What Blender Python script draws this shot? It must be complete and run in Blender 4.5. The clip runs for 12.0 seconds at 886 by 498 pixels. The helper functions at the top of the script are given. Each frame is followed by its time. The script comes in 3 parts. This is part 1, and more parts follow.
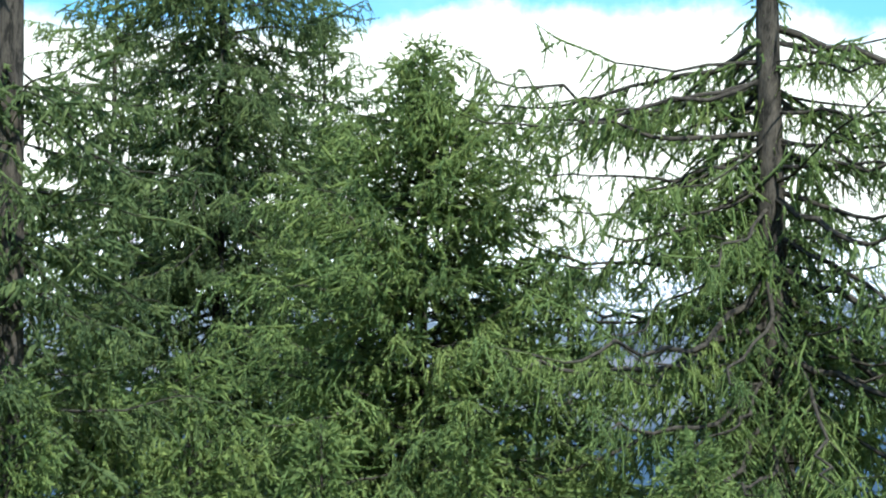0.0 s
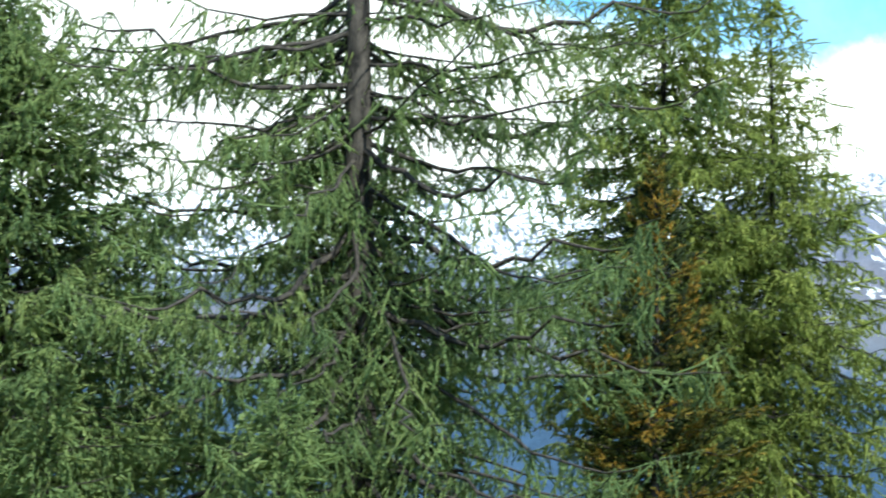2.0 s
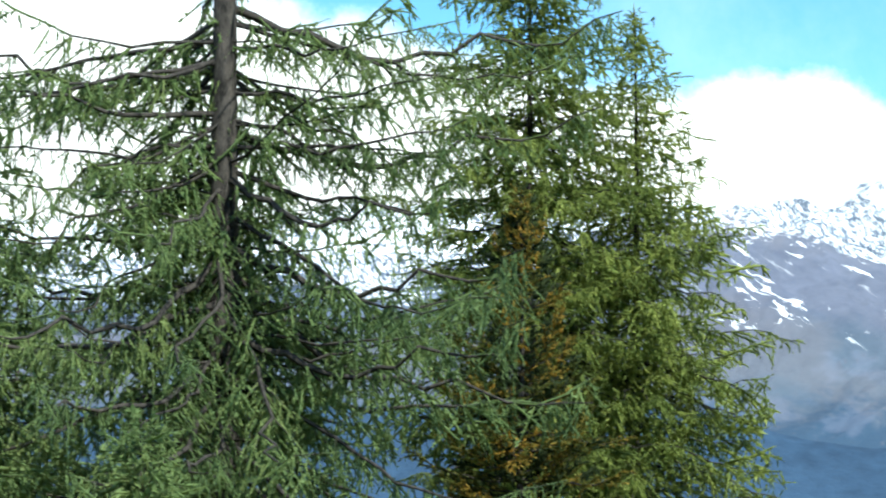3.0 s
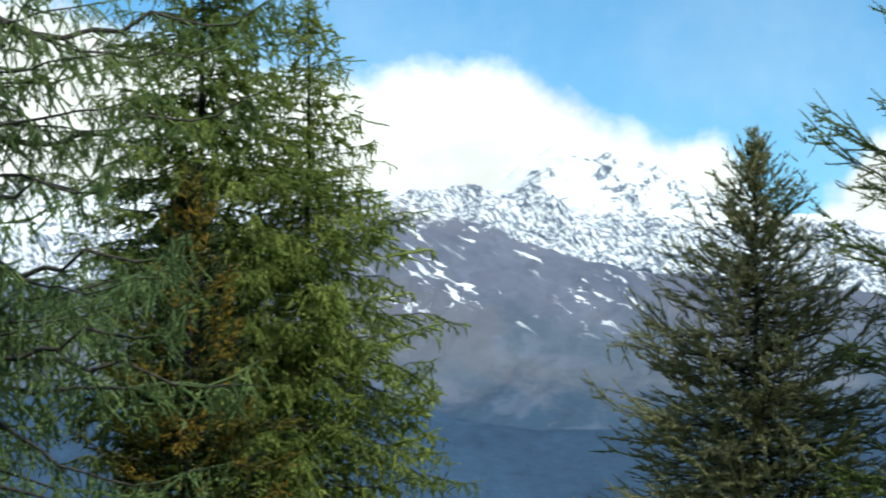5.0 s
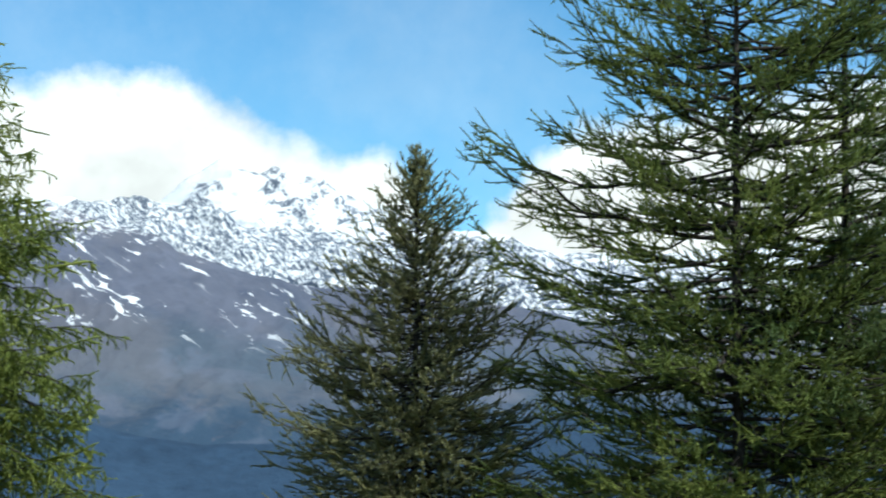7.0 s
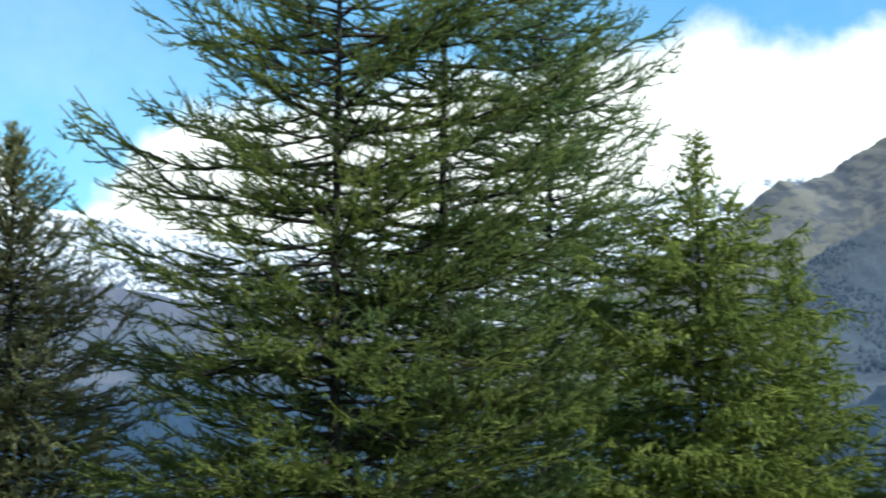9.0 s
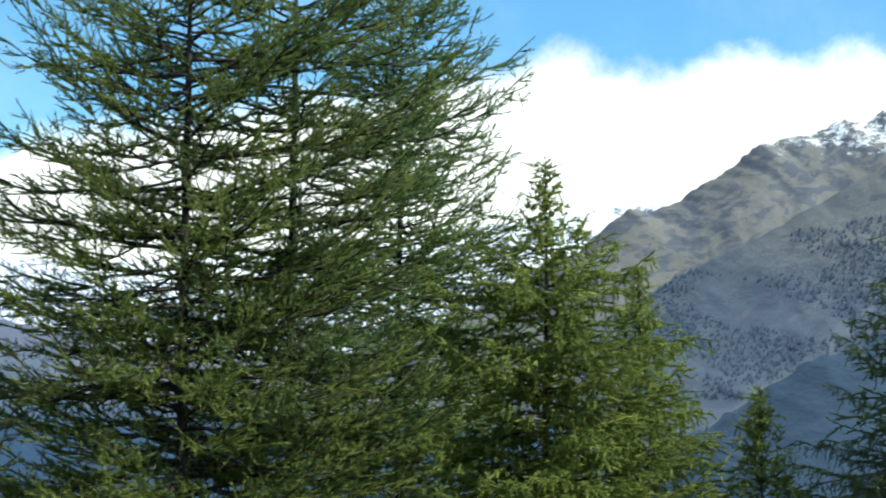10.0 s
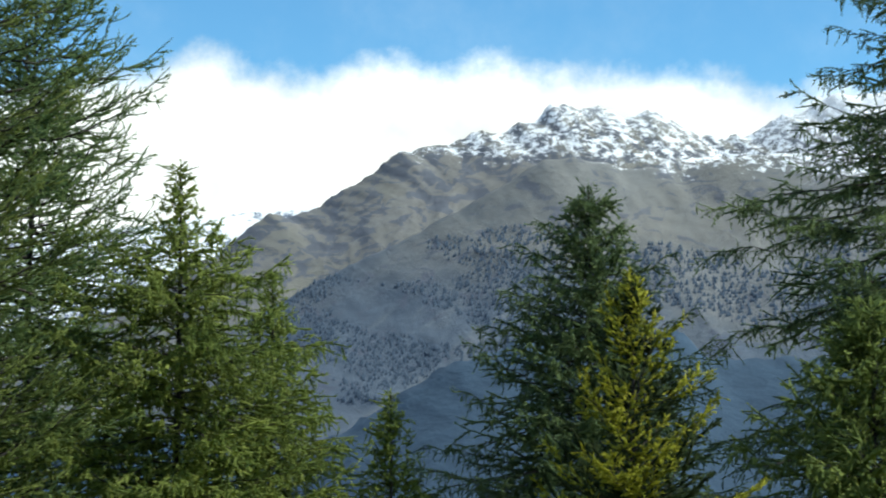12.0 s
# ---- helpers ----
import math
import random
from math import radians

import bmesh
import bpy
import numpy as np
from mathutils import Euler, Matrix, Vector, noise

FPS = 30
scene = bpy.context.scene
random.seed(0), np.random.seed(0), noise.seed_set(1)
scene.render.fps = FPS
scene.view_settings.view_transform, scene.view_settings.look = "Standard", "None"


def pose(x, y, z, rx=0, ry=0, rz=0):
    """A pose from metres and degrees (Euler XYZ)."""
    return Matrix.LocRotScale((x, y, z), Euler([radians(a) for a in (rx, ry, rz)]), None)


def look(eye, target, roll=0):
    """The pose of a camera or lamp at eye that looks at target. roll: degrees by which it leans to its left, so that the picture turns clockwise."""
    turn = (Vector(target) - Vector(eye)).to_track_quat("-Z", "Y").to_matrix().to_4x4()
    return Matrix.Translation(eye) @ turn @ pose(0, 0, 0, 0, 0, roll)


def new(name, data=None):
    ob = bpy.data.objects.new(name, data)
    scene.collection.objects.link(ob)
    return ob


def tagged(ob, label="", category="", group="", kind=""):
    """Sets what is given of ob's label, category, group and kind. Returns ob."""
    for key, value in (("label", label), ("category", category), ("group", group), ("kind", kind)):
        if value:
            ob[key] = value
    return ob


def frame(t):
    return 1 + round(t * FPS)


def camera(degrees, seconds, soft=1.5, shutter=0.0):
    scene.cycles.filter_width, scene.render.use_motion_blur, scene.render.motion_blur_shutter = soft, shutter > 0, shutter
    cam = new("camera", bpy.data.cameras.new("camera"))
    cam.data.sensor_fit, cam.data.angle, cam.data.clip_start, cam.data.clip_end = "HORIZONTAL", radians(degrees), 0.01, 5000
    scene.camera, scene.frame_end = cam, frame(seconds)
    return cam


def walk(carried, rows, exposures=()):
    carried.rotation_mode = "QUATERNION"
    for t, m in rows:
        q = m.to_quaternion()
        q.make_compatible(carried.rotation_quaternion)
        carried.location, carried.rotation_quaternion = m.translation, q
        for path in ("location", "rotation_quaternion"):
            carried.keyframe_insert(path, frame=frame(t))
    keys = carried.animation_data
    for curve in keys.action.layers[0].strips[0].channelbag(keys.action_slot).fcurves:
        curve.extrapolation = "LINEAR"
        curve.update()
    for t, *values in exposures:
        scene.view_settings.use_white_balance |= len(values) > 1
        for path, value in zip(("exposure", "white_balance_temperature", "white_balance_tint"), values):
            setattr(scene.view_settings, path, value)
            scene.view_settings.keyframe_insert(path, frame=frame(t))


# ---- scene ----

# The eye turns on a standing person's arm: half a metre before the body's axis.
EYE_Z, ARM = 1.6, 0.5
TURNS = [(0.0, 28.031, 5.682), (0.3, 28.123, 4.980), (0.5, 27.186, 4.531), (1.0, 22.858, 4.100), (1.5, 19.489, 4.220),
         (1.7, 18.116, 4.308), (2.0, 16.650, 4.224), (2.5, 14.276, 5.341), (2.7, 13.841, 5.253), (4.3, 6.605, 4.362),
         (4.5, 5.835, 4.298), (5.0, 3.810, 4.564), (5.5, 1.076, 4.502), (6.0, -0.569, 4.622), (6.5, -2.706, 5.034),
         (6.7, -4.001, 4.911), (8.3, -11.110, 5.472), (8.5, -12.728, 5.316), (9.0, -16.636, 4.479), (9.5, -19.203, 4.717),
         (10.0, -20.815, 5.221), (10.5, -23.290, 5.253), (11.0, -26.142, 5.491), (11.5, -29.050, 5.340), (12.0, -30.961, 5.347)]


def stand(yaw, pitch):
    a = radians(yaw)
    return pose(-ARM * math.sin(a), ARM * math.cos(a), EYE_Z, 90 + pitch, 0, yaw)


cam = camera(24.5, 12.0, soft=2.0, shutter=0.4)
walk(cam, [(t, stand(a, p)) for t, a, p in TURNS], [(0.0, 0.65, 6220, -4.0), (1.0, 0.71, 6130, -4.0), (2.5, 0.66, 6080, -4.0), (4.5, -0.02, 6250, -2.0), (6.5, -0.19, 6170, -2.0), (8.5, -0.14, 6120, -2.0), (9.0, 0.14, 6170, -2.0), (9.5, 0.16, 6220, -2.0), (10.5, 0.2, 6220, -2.0), (11.0, 0.18, 6220, -2.0), (11.5, 0.02, 6270, -2.0), (12.0, -0.06, 6270, -2.0)])

# ---------------------------------------------------------------- sky and sun
SUN_AZ, SUN_EL = -130.0, 47.0          # degrees to the left of +y, and above the horizon
CLOUD_TOP = [(-41, 9.8), (-38, 10.2), (-34.4, 10.5), (-32.3, 10.9), (-30.6, 10.5), (-29, 10.9), (-27.5, 10.3),
             (-26, 10.4), (-24.3, 11.0), (-21.8, 10.3), (-17, 9.6), (-12, 8.9), (-9.2, 8.5), (-8.2, 7.6), (-7.2, 6.4), (-6.0, 5.0), (-5.2, 5.4),
             (-4.4, 7.4), (-3.6, 8.0), (-2.6, 7.7), (-0.8, 8.2), (0.3, 9.0), (1.5, 9.9), (4.5, 9.9), (5.6, 9.5), (8, 9.8), (12, 10.6), (16, 11.8), (20, 12.5), (27, 12.7), (31, 12.0), (40, 12.0)]


def sky():
    world = bpy.data.worlds.new("alpine_sky")
    scene.world = world
    world.use_nodes = True
    nt = world.node_tree
    nt.nodes.clear()
    N, L = nt.nodes.new, nt.links.new

    def math_node(op, a, b=None, c=None):
        n = N("ShaderNodeMath")
        n.operation = op
        for i, v in enumerate((a, b, c)):
            if v is None:
                continue
            if isinstance(v, (int, float)):
                n.inputs[i].default_value = v
            else:
                L(v, n.inputs[i])
        return n.outputs[0]

    air = N("ShaderNodeTexSky")
    air.sky_type, air.sun_disc = "NISHITA", False
    air.sun_elevation, air.sun_rotation = radians(SUN_EL), radians(-SUN_AZ)
    air.altitude, air.air_density, air.dust_density, air.ozone_density = 1900, 1.0, 0.1, 3.0
    co = N("ShaderNodeTexCoord").outputs["Generated"]
    xyz = N("ShaderNodeSeparateXYZ")
    L(co, xyz.inputs[0])
    west = math_node("MULTIPLY", xyz.outputs[0], -1.0)
    az = math_node("ARCTAN2", west, xyz.outputs[1])
    el = math_node("MULTIPLY", math_node("ARCSINE", xyz.outputs[2]), 57.29578)
    u = math_node("ADD", math_node("MULTIPLY", az, 57.29578 / 110.0), 0.5)
    ramp = N("ShaderNodeValToRGB")
    ramp.color_ramp.interpolation = "EASE"
    els = ramp.color_ramp.elements
    while len(els) > 1:
        els.remove(els[0])
    for i, (a, h) in enumerate(CLOUD_TOP):
        e = els[0] if i == 0 else els.new(0.5 + a / 110.0)
        e.position = 0.5 + a / 110.0
        e.color = (h / 15.0,) * 3 + (1,)
    L(u, ramp.inputs[0])
    top = math_node("MULTIPLY", ramp.outputs[0], 15.0)

    def fluff(scale, detail, rough):
        n = N("ShaderNodeTexNoise")
        n.inputs["Scale"].default_value, n.inputs["Detail"].default_value, n.inputs["Roughness"].default_value = scale, detail, rough
        L(co, n.inputs["Vector"])
        return math_node("SUBTRACT", n.outputs[0], 0.5)

    big, fine = fluff(38.0, 5.0, 0.6), fluff(90.0, 6.0, 0.65)
    edge = math_node("ADD", math_node("MULTIPLY", big, 1.7), math_node("MULTIPLY", fine, 0.45))
    depth = math_node("SUBTRACT", math_node("ADD", top, edge), el)
    cover = N("ShaderNodeMapRange")
    cover.interpolation_type = "SMOOTHSTEP"
    cover.inputs["From Min"].default_value, cover.inputs["From Max"].default_value = -0.3, 0.9
    L(depth, cover.inputs["Value"])
    veil = N("ShaderNodeMapRange")
    veil.interpolation_type = "SMOOTHSTEP"
    veil.inputs["From Min"].default_value, veil.inputs["From Max"].default_value = -0.10, 0.28
    L(fluff(9.0, 7.0, 0.62), veil.inputs["Value"])
    broken = N("ShaderNodeMapRange")          # thin veils low down; higher up, unseen broken cloud added for fill light
    for key, v in (("From Min", 14.0), ("From Max", 34.0), ("To Min", 0.14), ("To Max", 1.0)):
        broken.inputs[key].default_value = v
    L(el, broken.inputs["Value"])
    white = math_node("MAXIMUM", cover.outputs[0], math_node("MULTIPLY", veil.outputs[0], broken.outputs[0]))
    back = N("ShaderNodeBackground")
    back.inputs["Strength"].default_value = 0.15
    tint = N("ShaderNodeMix")
    tint.data_type, tint.blend_type = "RGBA", "MULTIPLY"
    tint.inputs["Factor"].default_value = 1.0
    L(air.outputs[0], tint.inputs["A"])
    tint.inputs["B"].default_value = (0.76, 1.10, 1.20, 1)
    L(tint.outputs["Result"], back.inputs["Color"])
    cloud = N("ShaderNodeBackground")
    cloud.inputs["Color"].default_value = (1.0, 0.985, 0.985, 1)
    mix = N("ShaderNodeMixShader")
    puff = N("ShaderNodeMapRange")
    for key, v in (("From Min", -0.16), ("From Max", 0.12), ("To Min", 1.06), ("To Max", 1.45)):
        puff.inputs[key].default_value = v
    L(fluff(22.0, 6.0, 0.55), puff.inputs["Value"])
    L(puff.outputs[0], cloud.inputs["Strength"])
    L(white, mix.inputs[0])
    L(back.outputs[0], mix.inputs[1])
    L(cloud.outputs[0], mix.inputs[2])
    L(mix.outputs[0], N("ShaderNodeOutputWorld").inputs[0])


sky()
sun = new("sun", bpy.data.lights.new("sun", "SUN"))
sun.data.energy, sun.data.angle, sun.data.color = 5.0, radians(0.53), (1.0, 0.95, 0.87)
sun.matrix_world = look((0, 0, 60), (0 + math.sin(radians(SUN_AZ)), 0 - math.cos(radians(SUN_AZ)), 60 - math.tan(radians(SUN_EL))))
scene.view_settings.exposure = 0.0


# ---------------------------------------------------------------- materials
class Nodes:
    """Short hand for a node material."""

    def __init__(self, name):
        self.mat = bpy.data.materials.new(name)
        self.mat.use_nodes = True
        self.nt = self.mat.node_tree
        self.bsdf = self.nt.nodes["Principled BSDF"]
        self.out = self.nt.nodes["Material Output"]

    def add(self, kind, **values):
        n = self.nt.nodes.new(kind)
        for k, v in values.items():
            n.inputs[k.replace("_", " ")].default_value = v
        return n

    def link(self, a, b):
        self.nt.links.new(a, b)

    def calc(self, op, a, b=0.0):
        n = self.nt.nodes.new("ShaderNodeMath")
        n.operation = op
        for i, v in enumerate((a, b)):
            if isinstance(v, (int, float)):
                n.inputs[i].default_value = v
            else:
                self.link(v, n.inputs[i])
        return n.outputs[0]

    def noise(self, scale, detail=4.0, rough=0.55, stretch=(1, 1, 1), turn=(0, 0, 0), distort=0.0, how="POINT"):
        co = self.nt.nodes.new("ShaderNodeTexCoord")
        m = self.nt.nodes.new("ShaderNodeMapping")
        m.vector_type = how
        m.inputs["Scale"].default_value = stretch
        m.inputs["Rotation"].default_value = turn
        self.link(co.outputs["Object"], m.inputs[0])
        n = self.add("ShaderNodeTexNoise", Scale=scale, Detail=detail, Roughness=rough, Distortion=distort)
        self.link(m.outputs[0], n.inputs["Vector"])
        return n.outputs[0]

    def step(self, value, lo, hi, to=(0.0, 1.0)):
        n = self.nt.nodes.new("ShaderNodeMapRange")
        n.interpolation_type = "SMOOTHSTEP"
        for k, v in (("From Min", lo), ("From Max", hi), ("To Min", to[0]), ("To Max", to[1])):
            n.inputs[k].default_value = v
        self.link(value, n.inputs["Value"])
        return n.outputs[0]

    def blend(self, fac, a, b):
        n = self.nt.nodes.new("ShaderNodeMix")
        n.data_type = "RGBA"
        for key, v in (("Factor", fac), ("A", a), ("B", b)):
            s = [i for i in n.inputs if i.name == key and i.type in (("VALUE",) if key == "Factor" else ("RGBA",))][0]
            if isinstance(v, (int, float)):
                s.default_value = v
            elif isinstance(v, tuple):
                s.default_value = (*v, 1)
            else:
                self.link(v, s)
        return [o for o in n.outputs if o.type == "RGBA"][0]

    def ramp(self, value, *stops):
        n = self.nt.nodes.new("ShaderNodeValToRGB")
        e = n.color_ramp.elements
        e[0].position, e[0].color = stops[0][0], (*stops[0][1], 1)
        e[1].position, e[1].color = stops[-1][0], (*stops[-1][1], 1)
        for p, c in stops[1:-1]:
            e.new(p).color = (*c, 1)
        self.link(value, n.inputs[0])
        return n.outputs[0]

    def bump(self, height, strength=0.5, distance=0.02):
        n = self.add("ShaderNodeBump", Strength=strength, Distance=distance)
        self.link(height, n.inputs["Height"])
        self.link(n.outputs[0], self.bsdf.inputs["Normal"])

    def color(self, socket, rough=0.8):
        self.link(socket, self.bsdf.inputs["Base Color"])
        self.bsdf.inputs["Roughness"].default_value = rough
        self.bsdf.inputs["Specular IOR Level"].default_value = 0.3
        return self.mat


def needle_material(name, dark, mid, light, glow=0.54):
    """Needles: some thin and let the sun through; tone differs from sprig to sprig and limb to limb."""
    m = Nodes(name)
    island = m.nt.nodes.new("ShaderNodeNewGeometry").outputs["Random Per Island"]
    limb = m.nt.nodes.new("ShaderNodeObjectInfo").outputs["Random"]
    patch = m.noise(1.7, 3.0)
    v = m.calc("ADD", m.calc("MULTIPLY", island, 0.36), m.calc("ADD", m.calc("MULTIPLY", limb, 0.36), m.calc("MULTIPLY", patch, 0.5)))
    col = m.ramp(v, (0.25, dark), (0.6, mid), (0.95, light))
    m.color(col, 0.7)
    m.bsdf.inputs["Specular IOR Level"].default_value = 0.12
    t = m.add("ShaderNodeBsdfTranslucent")
    m.link(col, t.inputs["Color"])
    mix = m.nt.nodes.new("ShaderNodeMixShader")
    mix.inputs[0].default_value = glow
    m.link(m.bsdf.outputs[0], mix.inputs[1])
    m.link(t.outputs[0], mix.inputs[2])
    m.link(mix.outputs[0], m.out.inputs[0])
    return m.mat


def bark_material(name, dark, light):
    m = Nodes(name)
    plates = m.noise(9.0, 6.0, 0.65, (1, 1, 0.22), distort=0.6)
    grain = m.noise(45.0, 4.0, 0.6, (1, 1, 0.3))
    v = m.calc("ADD", m.calc("MULTIPLY", plates, 0.7), m.calc("MULTIPLY", grain, 0.3))
    m.bump(v, 0.9, 0.05)
    return m.color(m.ramp(v, (0.42, dark), (0.5, tuple((a + b) / 2 for a, b in zip(dark, light))), (0.62, light)), 0.9)


def twig_material():
    m = Nodes("twig_wood")
    v = m.noise(14.0, 4.0)
    m.bump(v, 0.6, 0.01)
    return m.color(m.ramp(v, (0.35, (0.019, 0.0165, 0.015)), (0.65, (0.068, 0.058, 0.051))), 0.9)


LARCH = needle_material("larch_needles", (0.116, 0.180, 0.078), (0.225, 0.310, 0.120), (0.335, 0.405, 0.150))
LARCH_WARM = needle_material("larch_needles_yellowing", (0.122, 0.168, 0.048), (0.26, 0.32, 0.082), (0.43, 0.48, 0.14))
LARCH_DARK = needle_material("larch_needles_bluish", (0.074, 0.118, 0.06), (0.15, 0.208, 0.092), (0.25, 0.312, 0.13))
LARCH_GREY = needle_material("larch_needles_grey", (0.165, 0.172, 0.095), (0.30, 0.302, 0.152), (0.435, 0.425, 0.212))
SPRUCE_GOLD = needle_material("spruce_needles_gold", (0.12, 0.14, 0.022), (0.42, 0.42, 0.048), (0.70, 0.66, 0.115))
# darker copy for the inner limbs: shade within the crown put into the colour
SPRUCE_SHADED = needle_material("spruce_needles_shaded", (0.03, 0.045, 0.02), (0.055, 0.075, 0.03), (0.085, 0.10, 0.04))
SPRUCE_RUST = needle_material("spruce_needles_rusty", (0.03, 0.05, 0.016), (0.16, 0.16, 0.036), (0.56, 0.33, 0.06))
LARCH_OLIVE = needle_material("larch_needles_olive", (0.092, 0.128, 0.042), (0.205, 0.258, 0.076), (0.38, 0.43, 0.125))
BARK = bark_material("larch_bark", (0.012, 0.0105, 0.0095), (0.098, 0.083, 0.073))
TWIG = twig_material()


# ---------------------------------------------------------------- noise for the land
def lattice(x, y, seed):
    """Smooth gradient noise on arrays, about -0.7 to 0.7."""
    xi, yi = np.floor(x).astype(np.int64), np.floor(y).astype(np.int64)
    xf, yf = x - xi, y - yi

    def corner(ix, iy, dx, dy):
        h = (ix * 374761393 + iy * 668265263 + seed * 1442695041) & 0x7FFFFFFF
        h = ((h ^ (h >> 13)) * 1274126177) & 0x7FFFFFFF
        a = (h ^ (h >> 16)) / float(0x7FFFFFFF) * 6.2831853 * 7
        return np.cos(a) * dx + np.sin(a) * dy

    u, v = xf * xf * xf * (xf * (xf * 6 - 15) + 10), yf * yf * yf * (yf * (yf * 6 - 15) + 10)
    a = corner(xi, yi, xf, yf) * (1 - u) + corner(xi + 1, yi, xf - 1, yf) * u
    b = corner(xi, yi + 1, xf, yf - 1) * (1 - u) + corner(xi + 1, yi + 1, xf - 1, yf - 1) * u
    return a * (1 - v) + b * v


def fbm(x, y, seed, octaves=6, gain=0.5, ridged=False):
    total, amp = np.zeros_like(x), 1.0
    for k in range(octaves):
        n = lattice(x * 2 ** k + 17.3 * k, y * 2 ** k - 9.1 * k, seed + k)
        total += amp * ((0.5 - np.abs(n) * 1.6) if ridged else n)
        amp *= gain
    return total


def ground_z(x, y):
    """A slope that falls from the path into the valley ahead and climbs gently behind."""
    r = math.hypot(x, y)
    w = min(1.0, max(0.0, (y / max(r, 0.01) + 0.7) / 1.0))
    w = w * w * (3 - 2 * w)
    s = max(r - 3, 0.0) ** 2 / (max(r - 3, 0.0) + 4)
    fall = -0.30 * s if s < 500 else max(-150 - 0.15 * (s - 500), -330.0)
    return fall * w + min(0.2 * s, 500) * (1 - w)


def grid_mesh(name, P, material):
    """A sheet from an array of rows and columns of points."""
    rows, cols = P.shape[:2]
    i = np.arange(rows * cols).reshape(rows, cols)
    q = np.stack([i[:-1, :-1], i[1:, :-1], i[1:, 1:], i[:-1, 1:]], -1).reshape(-1, 4)
    me = bpy.data.meshes.new(name)
    me.vertices.add(rows * cols)
    me.vertices.foreach_set("co", P.reshape(-1).astype(np.float32))
    me.loops.add(q.size)
    me.loops.foreach_set("vertex_index", q.reshape(-1).astype(np.int32))
    me.polygons.add(len(q))
    me.polygons.foreach_set("loop_start", np.arange(0, q.size, 4, dtype=np.int32))
    me.update(calc_edges=True)
    me.validate()
    me.shade_smooth()
    me.materials.append(material)
    return me


def mesh_from(name, verts, faces, material, smooth=False):
    me = bpy.data.meshes.new(name)
    me.from_pydata(verts, [], faces)
    if smooth:
        me.shade_smooth()
    me.materials.append(material)
    return me


def meadow_material():
    m = Nodes("alpine_meadow")
    big, small = m.noise(0.15, 5.0), m.noise(6.0, 5.0, 0.7)
    m.bump(small, 0.8, 0.08)
    return m.color(m.ramp(m.calc("ADD", m.calc("MULTIPLY", big, 0.6), m.calc("MULTIPLY", small, 0.4)),
                          (0.35, (0.05, 0.07, 0.02)), (0.5, (0.10, 0.12, 0.035)), (0.65, (0.17, 0.15, 0.06))), 0.9)


def ground():
    r = np.concatenate([[0.0, 1.5], np.geomspace(3, 4980, 90)])
    a = np.linspace(0, 2 * np.pi, 181)
    R, A = np.meshgrid(r, a, indexing="ij")
    X, Y = -R * np.sin(A), R * np.cos(A)
    Z = np.vectorize(ground_z)(X, Y) + fbm(X / 9, Y / 9, 5, 5) * np.clip((R - 3) / 30, 0, 1) * 0.9
    tagged(new("ground", grid_mesh("ground", np.stack([X, Y, Z], -1), meadow_material())),
           "steep grassy alpine slope falling away into the valley", "ground", kind="structure")


# ---------------------------------------------------------------- mountains
def mountain(name, ridge, far, near, foot, rough, material, seed, bulge=1.0, gully=55.0, label="", power=1.0, fine=(300, 100), view=None):
    """A flank that climbs from its foot (degrees below the eye) to a ridge line given by bearings and heights in degrees."""
    az = np.linspace(max(p[0] for p in ridge), min(p[0] for p in ridge), fine[0])
    if view:                                      # a finer net over the open face
        az = np.sort(np.concatenate([az[(az > view[0]) | (az < view[1])], np.linspace(view[0], view[1], view[2])]))[::-1]
    step = np.linspace(az[0], az[-1], 400)
    pts = sorted(ridge)
    top = np.interp(az, [p[0] for p in pts], [p[1] for p in pts])
    jag = rough * fbm(az * 0.9, az * 0 + 3.7, seed, 7, 0.6)
    s = np.concatenate([np.linspace(0, 1, fine[1]), np.linspace(0.98, 0.4, 6)])
    behind = np.arange(len(s)) >= fine[1]
    S, A = np.meshgrid(s, az, indexing="ij")
    B = np.repeat(behind[:, None], len(az), 1)
    even = np.interp(step[::-1], az[::-1], top[::-1])
    wide = max(3, int(len(step) * 4.0 / (az[0] - az[-1])) | 1)
    even = np.convolve(np.pad(even, wide // 2, mode="edge"), np.hanning(wide + 2)[1:-1] / np.hanning(wide + 2).sum(), "valid")
    calm = np.interp(az, step[::-1], even)
    slant = (1 - S) * 5.0 + 1.6 * (1 - S) * fbm(S * 6, A * 0.5, seed + 5, 4)
    rib = np.interp(A + slant, az[::-1], (top - calm)[::-1]) * S ** 6 + np.interp(A + 1.7 * slant, az[::-1], jag[::-1]) * S ** 7
    el = np.radians(foot + (calm[None] - foot) * S ** power + rib)
    d = near + (far - near) * S ** bulge
    d = np.where(B, far + (1 - S) * 500, d)
    A = np.radians(A)
    X, Y, Z = -d * np.sin(A), d * np.cos(A), EYE_Z + d * np.tan(el)
    env = np.where(B, 0, np.clip(1.15 - S, 0, 1) ** 0.6 * np.clip(S * 4, 0, 1)) * (1 - np.exp(-(1 - S) * 30))
    along, up = A * d, Z * 1.25
    wx = along + 160 * fbm(along / 600, up / 600, seed + 50, 3) + 0.7 * up
    wy = up + 120 * fbm(along / 500, up / 500, seed + 60, 3)
    relief = fbm(wx / 300, wy / 420, seed + 11, 5, 0.55, True) - 0.25
    d = d - gully * env * relief * 1.6
    X, Y = -d * np.sin(A), d * np.cos(A)
    Z = Z + gully * 0.3 * env * relief
    ob = new(name, grid_mesh(name, np.stack([X, Y, Z], -1), material))
    return tagged(ob, label, "mountain", kind="structure")


